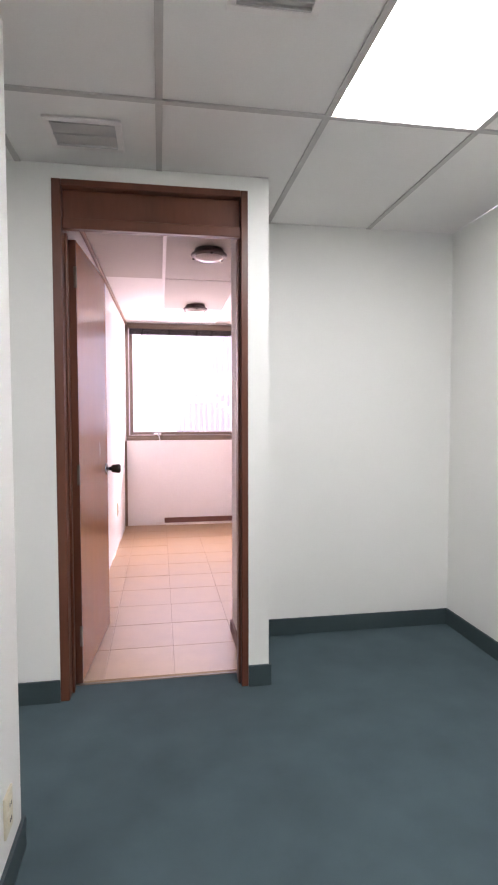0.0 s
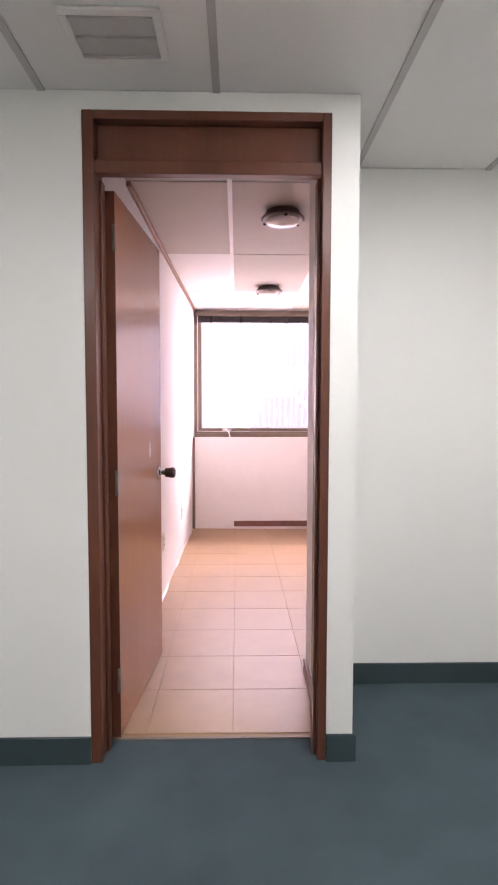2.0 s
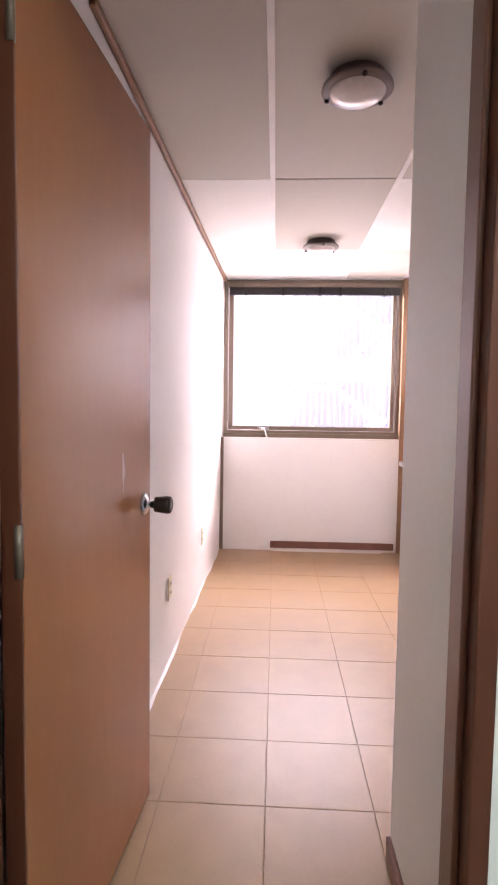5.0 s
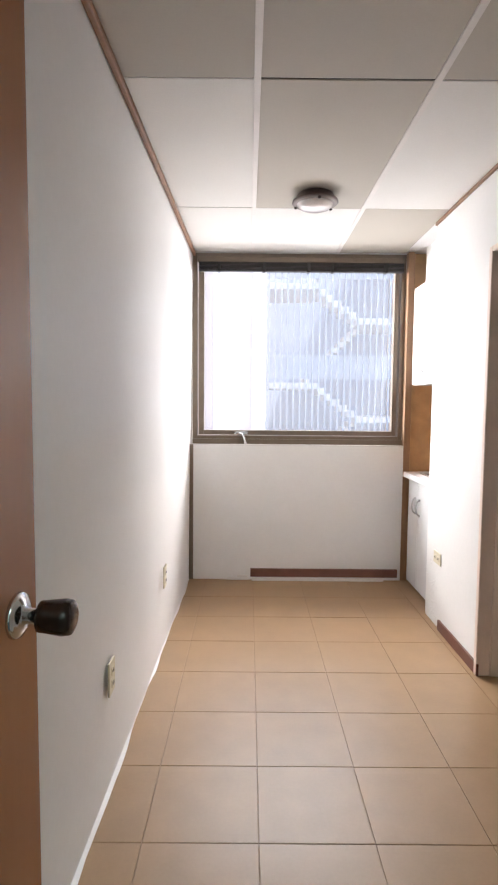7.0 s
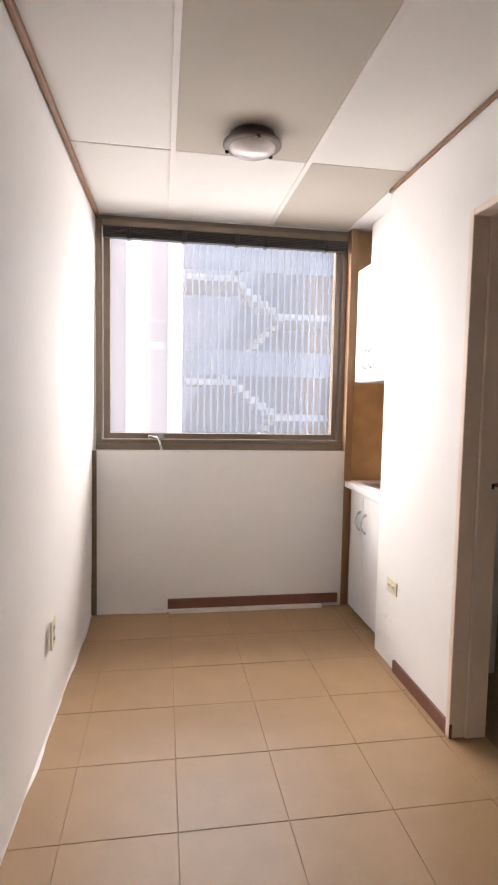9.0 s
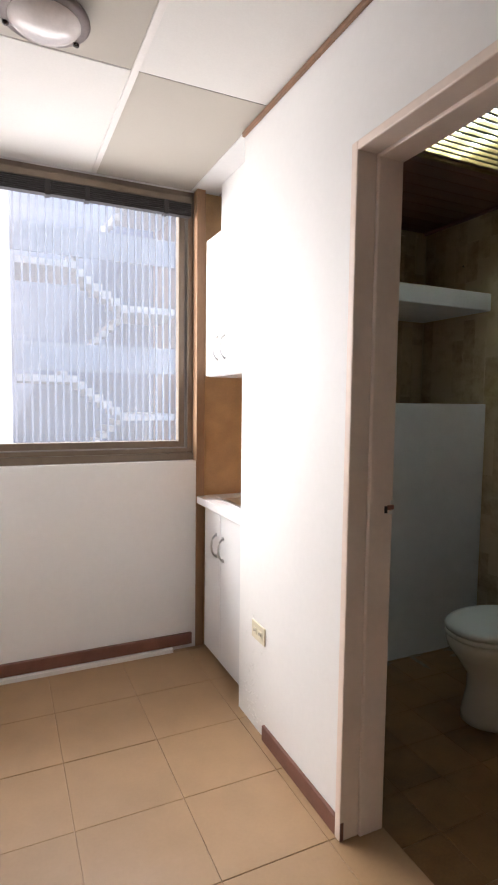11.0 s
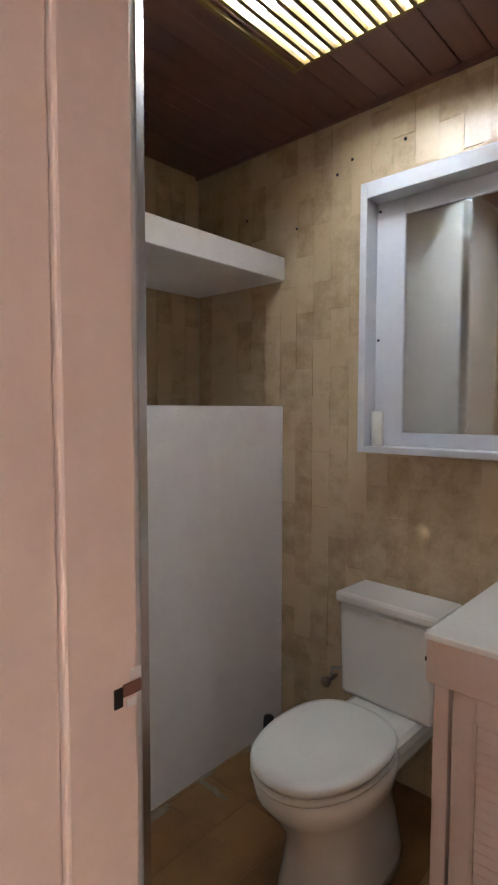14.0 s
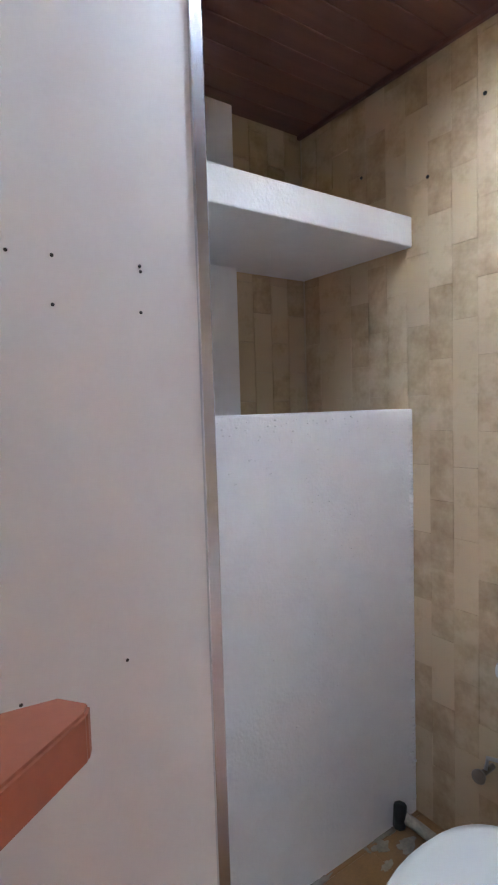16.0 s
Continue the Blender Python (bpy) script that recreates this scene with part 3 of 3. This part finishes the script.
boxes("housing", TBAR, [(1.78, 2.38, 5.39, 6.03, H + 0.16, H + 0.17), (1.78, 1.795, 5.39, 6.03, H + 0.016, H + 0.16), (2.365, 2.38, 5.39, 6.03, H + 0.016, H + 0.16), (1.795, 2.365, 5.39, 5.405, H + 0.016, H + 0.16), (1.795, 2.365, 6.015, 6.03, H + 0.016, H + 0.16)], light)
boxes("rim", GOLD, [(1.795, 2.365, 5.425, 5.437, H - 0.012, H + 0.01), (1.795, 2.365, 5.985, 6.0, H - 0.012, H + 0.01), (1.795, 1.807, 5.437, 5.985, H - 0.006, H + 0.01), (2.353, 2.365, 5.437, 5.985, H - 0.006, H + 0.01)], light, 0.001)
for i in range(14):
    y = 5.455 + 0.0385 * i
    boxes("slat", GOLD, [(1.807, 2.353, y - 0.0065, y + 0.0065, H - 0.008, H + 0.008)], light, 0.001)
for x in (2.0, 2.16):
    lathe("tube", TUBE_M, [(0.014, -0.27), (0.014, 0.27)], (x, 5.71, H + 0.08), light, "y", 12)

# ---- toilet ----
def superellipse_loft(bm, rings, n=36):
    prev = None
    for cx, cy, z, rx, ry, front in rings:
        ring = []
        for i in range(n):
            a = 2 * math.pi * i / n
            c, s = math.cos(a), math.sin(a)
            p = 0.75 if c > 0 else 1.0
            ring.append(bm.verts.new((cx + rx * math.copysign(abs(c) ** p, c) * (front if c < 0 else 1), cy + ry * math.copysign(abs(s) ** (0.9), s), z)))
        if prev:
            for i in range(n):
                bm.faces.new((prev[i], prev[(i + 1) % n], ring[(i + 1) % n], ring[i]))
        else:
            bm.faces.new(ring[::-1])
        prev = ring
    bm.faces.new(prev)
    bmesh.ops.recalc_face_normals(bm, faces=bm.faces)


TY = 5.70
wc = thing("toilet", (2.3, TY, 0), "white ceramic toilet with closed lid", "toilet")
bm = bmesh.new()
superellipse_loft(bm, [(2.25, TY, 0.0, 0.245, 0.14, 0.98), (2.25, TY, 0.03, 0.243, 0.138, 0.98), (2.25, TY, 0.13, 0.225, 0.118, 0.96), (2.24, TY, 0.2, 0.21, 0.115, 1.0), (2.20, TY, 0.28, 0.21, 0.155, 1.1), (2.18, TY, 0.325, 0.22, 0.172, 1.13), (2.18, TY, 0.357, 0.222, 0.178, 1.15), (2.18, TY, 0.37, 0.215, 0.172, 1.15)])
obj("bowl", bm, CERAM, wc, None, True)
boxes("bowl_back", CERAM, [(2.34, 2.66, TY - 0.13, TY + 0.15, 0.28, 0.36)], wc, 0.025)
bm = bmesh.new()
superellipse_loft(bm, [(2.17, TY, 0.372, 0.215, 0.172, 1.15), (2.17, TY, 0.383, 0.222, 0.178, 1.15), (2.17, TY, 0.391, 0.217, 0.174, 1.15)])
obj("seat", bm, SEAT, wc, None, True)
bm = bmesh.new()
superellipse_loft(bm, [(2.17, TY, 0.395, 0.217, 0.174, 1.15), (2.17, TY, 0.41, 0.222, 0.178, 1.15), (2.17, TY, 0.42, 0.214, 0.171, 1.15), (2.17, TY, 0.426, 0.19, 0.15, 1.15)])
obj("lid", bm, SEAT, wc, None, True)
bm = bmesh.new()
add_box(bm, 2.515, 2.695, TY - 0.165, TY + 0.205, 0.355, 0.665, bevel=0.018, seg=3)
for v in bm.verts:
    k = (0.665 - v.co.z) / 0.33
    v.co.y = TY + (v.co.y - TY) * (1 - 0.07 * k)
obj("tank", bm, CERAM, wc, None, False)
boxes("tank_lid", CERAM, [(2.506, 2.70, TY - 0.175, TY + 0.214, 0.667, 0.706)], wc, 0.012)

wc.scale = (1.0, 1.0, 1.06)
wc.location.z = BZ
wc.rotation_euler = (0, 0, radians(-2))
wc.location.x -= 0.005
wc.location.y += 0.006
valve = thing("angle_valve", (2.69, 6.03, 0.27), "tarnished water valve on the tiled wall", "valve")
tube("stem", BRONZE, [(2.705, 6.03, 0.27), (2.64, 6.03, 0.27)], 0.009, valve)
lathe("knob", BRONZE, [(0.018, -0.085), (0.022, -0.078), (0.018, -0.065)], (2.705, 6.03, 0.27), valve, "x", 12)
tube("hose", STEEL, [(2.665, 6.03, 0.275), (2.66, 6.02, 0.32), (2.64, 5.95, 0.35), (2.62, 5.88, 0.38)], 0.006, valve)
pipe = thing("waste_pipe", (2.6, 6.27, BZ), "grey plastic pipe with a black joint on the floor", "pipe")
tube("pipe_run", CEMENT, [(2.60, 6.29, 0.0), (2.62, 6.22, -0.02), (2.62, 6.02, -0.028)], 0.018, pipe)
tube("joint", BLACK, [(2.59, 6.295, -0.035), (2.59, 6.29, 0.04)], 0.022, pipe)
block = thing("dark_floor_bracket", (2.33, 5.93, BZ), "dark blue plastic block beside the toilet base", "bracket")
boxes("block_body", mat("dark blue plastic", (0.02, 0.025, 0.035), 0.5), [(2.30, 2.37, 5.87, 5.93, BZ + 0.003, 0.01)], block, 0.006)

# ---- vanity ----
van = thing("vanity", (2.4, 4.97, BZ), "cream painted vanity with louvred doors and pale top", "vanity")
boxes("top", SEAT, [(2.095, BX - 0.005, 4.55, 5.392, 0.805, 0.822)], van, 0.004)
boxes("apron", VAN, [(2.10, BX - 0.005, 4.552, 5.388, 0.70, 0.804)], van, 0.004)
boxes("body", VAN, [(2.125, BX - 0.005, 5.34, 5.378, 0.045, 0.70), (2.145, BX - 0.005, 4.56, 5.34, 0.045, 0.70)], van, 0.003)
# black box under the body: shade of the toe gap put into colour
boxes("plinth", BLACK, [(2.22, BX - 0.01, 4.58, 5.33, BZ, 0.045)], van)
for y0, y1 in ((4.96, 5.33), (4.57, 4.95)):
    d = boxes("door", VAN, [(2.122, 2.143, y0, y0 + 0.055, 0.055, 0.69), (2.122, 2.143, y1 - 0.055, y1, 0.055, 0.69), (2.122, 2.143, y0 + 0.055, y1 - 0.055, 0.055, 0.12), (2.122, 2.143, y0 + 0.055, y1 - 0.055, 0.625, 0.69),
                            (2.118, 2.123, y0 + 0.047, y0 + 0.057, 0.112, 0.635), (2.118, 2.123, y1 - 0.057, y1 - 0.047, 0.112, 0.635)], van, 0.002)
    for i in range(19):
        z = 0.13 + 0.0265 * i
        bm = bmesh.new()
        add_box(bm, 2.126, 2.131, y0 + 0.055, y1 - 0.055, z - 0.014, z + 0.014, bevel=0.001, seg=1)
        bmesh.ops.rotate(bm, verts=bm.verts, cent=(2.13, y0, z), matrix=Matrix.Rotation(radians(28), 3, "Y"))
        obj("slat", bm, VAN, van)
lathe("hole", BLACK, [(0.006, 0), (0.006, 0.004)], (2.105, 5.386, 0.755), van, "y", 8)
lathe("basin_rim", CERAM, [(0.20, 0.0), (0.205, 0.008), (0.195, 0.014), (0.18, 0.008), (0.165, 0.002)], (2.42, 5.02, 0.822), van, "z", 36, 0.85, 1.15)

# ---- mirror ----
mir = thing("framed_mirror", (2.66, 5.25, 1.19), "mirror in a deep white wooden box frame", "mirror")
M0, M1 = 4.60, 5.895
boxes("outer_frame", MFRAME, [(2.615, BX - 0.001, M1 - 0.028, M1, 1.192, 2.146), (2.615, BX - 0.001, M0, M0 + 0.028, 1.192, 2.146), (2.615, BX - 0.001, M0 + 0.028, M1 - 0.028, 2.09, 2.146), (2.615, BX - 0.001, M0 + 0.028, M1 - 0.028, 1.192, 1.215)], mir, 0.003)
boxes("inner_border", MFRAME, [(2.69, 2.706, 5.757, M1 - 0.028, 1.215, 2.09), (2.69, 2.706, M0 + 0.028, 4.75, 1.215, 2.09), (2.69, 2.706, 4.75, 5.757, 2.03, 2.09), (2.69, 2.706, 4.75, 5.757, 1.215, 1.265)], mir, 0.002)
boxes("glass", MIRROR, [(2.697, 2.702, 4.752, 5.755, 1.267, 2.028)], mir)
for z in (1.60, 2.06):
    lathe("screw", BLACK, [(0.005, -0.002), (0.005, 0.002)], (2.69, M1 - 0.04, z), mir, "x", 8)
roll = thing("paper_tube", (2.655, 5.835, 1.215), "small white paper tube standing in the mirror frame", "paper tube")
lathe("tube_body", SEAT, [(0.022, 0.0), (0.022, 0.125), (0.017, 0.125), (0.017, 0.02)], (2.655, 5.835, 1.215), roll, "z", 20)

# small shelf behind the door frame
ws = thing("wall_shelf", (1.28, 5.42, 1.182), "small red brown wooden shelf on the wall", "shelf")
bm = bmesh.new()
plan = [(1.241, 5.40), (1.311, 5.45), (1.316, 5.46), (1.303, 5.478), (1.241, 5.486)]
lo, hi = [[bm.verts.new((px, py, z)) for px, py in plan] for z in (1.178, 1.208)]
bm.faces.new(lo[::-1])
bm.faces.new(hi)
for i in range(5):
    bm.faces.new((lo[i], lo[(i + 1) % 5], hi[(i + 1) % 5], hi[i]))
bmesh.ops.bevel(bm, geom=bm.edges[:], offset=0.002, segments=2, affect="EDGES")
obj("board", bm, ORANGE, ws)
nails = ((6.054, 2.253), (5.988, 2.291), (5.773, 2.297), (6.249, 2.091), (6.528, 2.186))
for y, z in nails:
    tagged(lathe("nail", BLACK, [(0.005, 0.004), (0.006, -0.003), (0.003, -0.006)], (BX, y, z), None, "x", 8, at=(BX, y, z)), "small dark nail in the tiled wall", "nail", "nails in the tiles")

# ---- outside ----
struct(boxes("ground", GROUND, [(-400, 400, WY + 0.2, 600, -6.2, -6.0)]), "grey asphalt ground far below")
fac = thing("opposite_building", (2.5, 18, -6.0), "pale building across with a finned open stairwell", "building")
boxes("facade", FACADE, [(-14, 0.36, 16.9, 22, -6.0, 8.6), (4.47, 14, 17.5, 22, -6.0, 8.6)], fac)
for k in range(12):
    boxes("pier", PIER, [(0.02 - 1.0 * k, 0.38 - 1.0 * k, 16.82, 16.9, -6.0, 8.6)], fac, 0.02)
boxes("pier", PIER, [(4.45, 4.75, 17.4, 17.5, -6.0, 8.6)], fac, 0.02)
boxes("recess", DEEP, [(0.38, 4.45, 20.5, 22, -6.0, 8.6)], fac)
for k in range(-2, 3):
    z = 1.94 + 2.7 * k
    boxes("landing", STAIR, [(0.5, 1.85, 17.7, 19.8, z - 0.16, z), (3.1, 4.4, 17.7, 19.8, z - 0.93 - 0.16, z - 0.93)], fac)
    boxes("parapet", PARAPET, [(0.4, 4.42, 17.62, 17.68, z + 0.1, z + 0.75)], fac)
    bm = bmesh.new()
    for i in range(6):
        x = 1.85 + 0.208 * i
        add_box(bm, x, x + 0.21, 17.8, 18.7, z - 0.155 * (i + 1) - 0.17, z - 0.155 * (i + 1) + 0.02)
    for i in range(10):
        x = 3.1 - 0.17 * (i + 1)
        add_box(bm, x, x + 0.172, 18.8, 19.7, z - 0.93 - 0.175 * (i + 1) - 0.15, z - 0.93 - 0.175 * (i + 1))
    obj("flight", bm, STAIR, fac)
bm = bmesh.new()
for i in range(24):
    x = 0.45 + 0.172 * i
    add_box(bm, x, x + 0.045, 17.46, 17.54, -6.0, 8.6)
tagged(obj("fin", bm, FIN, fac), kind="stuff")

# ---- pieces: floor tiles, bath tiles ----
floor = struct(boxes("floor", GROUT, [(-0.66, 0.36, 2.872, 3.43, -0.1, -0.003), (-0.66, 1.25, 3.43, WY, -0.1, -0.003)]), "beige ceramic tile floor with dark joints")


def quad_piece(w, h, t, bev, m, name):
    bm = bmesh.new()
    add_box(bm, -w / 2, w / 2, -h / 2, h / 2, -t, 0, 0)
    top = [e for e in bm.edges if all(abs(v.co.z) < 1e-5 for v in e.verts)]
    bmesh.ops.bevel(bm, geom=top, offset=bev, segments=1, affect="EDGES")
    me = bpy.data.meshes.new(name)
    bm.to_mesh(me)
    bm.free()
    me.materials.append(m)
    return me


def piece(name, me, parent, m):
    o = new(name, me)
    o.parent = parent
    o.matrix_basis = m
    return o


cuts = {}


def cut_mesh(w, h, t, bev, m, name):
    key = (round(w, 3), round(h, 3), name)
    if key not in cuts:
        cuts[key] = quad_piece(w, h, t, bev, m, name)
    return cuts[key]


PX, PY, J = 0.3575, 0.352, 0.0017
for i in range(-2, 4):
    for j in range(-7, 6):
        x0, x1 = max(-0.012 + PX * i, -0.56), min(-0.012 + PX * (i + 1), 1.25)
        y0, y1 = max(5.02 + PY * j, 2.884), min(5.02 + PY * (j + 1), WY)
        if x0 > 0.3 and y0 < 3.43:
            y0 = 3.43
        if x1 > 0.37 and y1 < 3.43:
            x1 = 0.36
        if x1 - x0 < 0.03 or y1 - y0 < 0.03:
            continue
        me = cut_mesh(x1 - x0 - J, y1 - y0 - J, 0.008, 0.0015, FLOOR_T, "floor_tile")
        piece("floor_tile", me, floor, Matrix.Translation(((x0 + x1) / 2, (y0 + y1) / 2, random.uniform(-0.0006, 0.0006))))

bfloor = struct(boxes("floor_bath", GROUT, [(1.25, 2.85, 4.0, WY, -0.15, BZ - 0.003)]), "dark brown tiled bathroom floor with cement smears")
for i in range(8):
    for j in range(14):
        x0, x1 = 1.253 + 0.2 * i, min(1.253 + 0.2 * (i + 1), BX)
        y0, y1 = 4.1 + 0.2 * j, min(4.1 + 0.2 * (j + 1), WY)
        if x1 - x0 < 0.03 or y1 - y0 < 0.03:
            continue
        me = cut_mesh(x1 - x0 - J, y1 - y0 - J, 0.008, 0.0015, BFLOOR, "bath_floor_tile")
        piece("floor_tile", me, bfloor, Matrix.Translation(((x0 + x1) / 2, (y0 + y1) / 2, BZ + random.uniform(-0.0006, 0.0006))))
bm = bmesh.new()
for k in range(16):
    cx, cy = 1.75 + 0.9 * random.random(), 6.325 - abs(random.gauss(0, 0.09))
    n, r0, ph = 22, random.uniform(0.01, 0.04), random.uniform(0, 6)
    sx, sy = random.choice(((2.4, 0.4), (0.5, 1.6), (1.3, 0.8)))
    pts = []
    for q in range(n):
        a = 6.2832 * q / n
        w = r0 * (0.75 + 0.55 * noise.noise((2.2 * math.cos(a) + ph, 2.2 * math.sin(a), k * 1.7)) + 0.12 * random.random())
        pts.append((cx + w * sx * math.cos(a), min(cy + w * sy * math.sin(a), 6.335)))
    lo, hi = [[bm.verts.new((px, py, zz)) for px, py in pts] for zz in (BZ - 0.002, BZ + 0.0012 + 0.00012 * k)]
    bm.faces.new(hi)
    for q in range(n):
        bm.faces.new((lo[q], lo[(q + 1) % n], hi[(q + 1) % n], hi[q]))
tagged(obj("cement_smear", bm, CEMENT, bfloor), kind="stuff")

TW, TH = 0.0855, 0.2275
wall_tiled = struct(boxes("wall_bath_east", WGROUT, [(BX + 0.004, 2.85, 4.0, WY + 0.003, -0.1, H + 0.22)]), "bathroom wall of slim yellow beige tiles")
wall_back = struct(boxes("wall_bath_north", WGROUT, [(1.64, BX + 0.004, WY - 0.0035, WY + 0.003, 0, H)]), "bathroom recess wall of slim yellow beige tiles")
rest = bmesh.new()
c = 0
turn_e = Matrix.Rotation(radians(-90), 4, "Z") @ Matrix.Rotation(radians(90), 4, "X")
y = 6.25 + 8 * TW
while y - TW > 4.1:
    z = 1.744 - (TH / 2 if c % 2 else 0) - 9 * TH
    while z < H:
        z0, z1 = max(z, BZ), min(z + TH, H)
        y1, y0 = min(y, WY), y - TW
        if z1 - z0 > 0.02 and y1 - y0 > 0.02:
            ctr = (BX + random.uniform(-0.001, 0.001), (y0 + y1) / 2, (z0 + z1) / 2)
            if y0 > 5.2:
                me = cut_mesh(y1 - y0 - 0.0004, z1 - z0 - 0.0006, 0.006, 0.0006, WALLT, "wall_tile")
                piece("wall_tile", me, wall_tiled, Matrix.Translation(ctr) @ turn_e @ Matrix.Rotation(radians(random.uniform(-0.7, 0.7)), 4, "X") @ Matrix.Rotation(radians(random.uniform(-1.0, 1.0)), 4, "Y"))
            else:
                add_box(rest, BX, BX + 0.006, y0 + 0.001, y1 - 0.001, z0 + 0.001, z1 - 0.001)
        z += TH
    y -= TW
    c += 1
tagged(obj("far_tiles", rest, WALLT, wall_tiled), kind="stuff")
turn_n = Matrix.Rotation(radians(90), 4, "X")
c, x = 0, BX
while x - TW > 2.25:
    z = 1.744 - (TH / 2 if c % 2 else 0) - 2 * TH
    while z < H:
        z0, z1 = max(z, 1.2), min(z + TH, H)
        if z1 - z0 > 0.02:
            me = cut_mesh(TW - 0.002, z1 - z0 - 0.002, 0.006, 0.0015, WALLT, "wall_tile")
            piece("wall_tile", me, wall_back, Matrix.Translation((x - TW / 2, WY - 0.008, (z0 + z1) / 2)) @ turn_n)
        z += TH
    x -= TW
    c += 1
south = bmesh.new()
for i in range(17):
    for j in range(-1, 11):
        z0, z1 = max(j * TH + (TH / 2 if i % 2 else 0), 0), min((j + 1) * TH + (TH / 2 if i % 2 else 0), H)
        if z1 - z0 > 0.02:
            add_box(south, 1.27 + TW * i, 1.27 + TW * (i + 1) - 0.002, 4.1, 4.106, z0 + 0.001, z1 - 0.001)
for i in range(7):
    for j in range(-1, 11):
        z0, z1 = max(j * TH + (TH / 2 if i % 2 else 0), 0), min((j + 1) * TH + (TH / 2 if i % 2 else 0), H)
        y0, y1 = 5.39 + TW * i, min(5.39 + TW * (i + 1), 5.918)
        if z1 - z0 > 0.02:
            add_box(south, 1.235, 1.241, y0 + 0.001, y1 - 0.001, z0 + 0.001, z1 - 0.001)
struct(obj("wall_bath_south_tiles", south, WALLT), "slim yellow beige tiles on the bathroom rear wall")
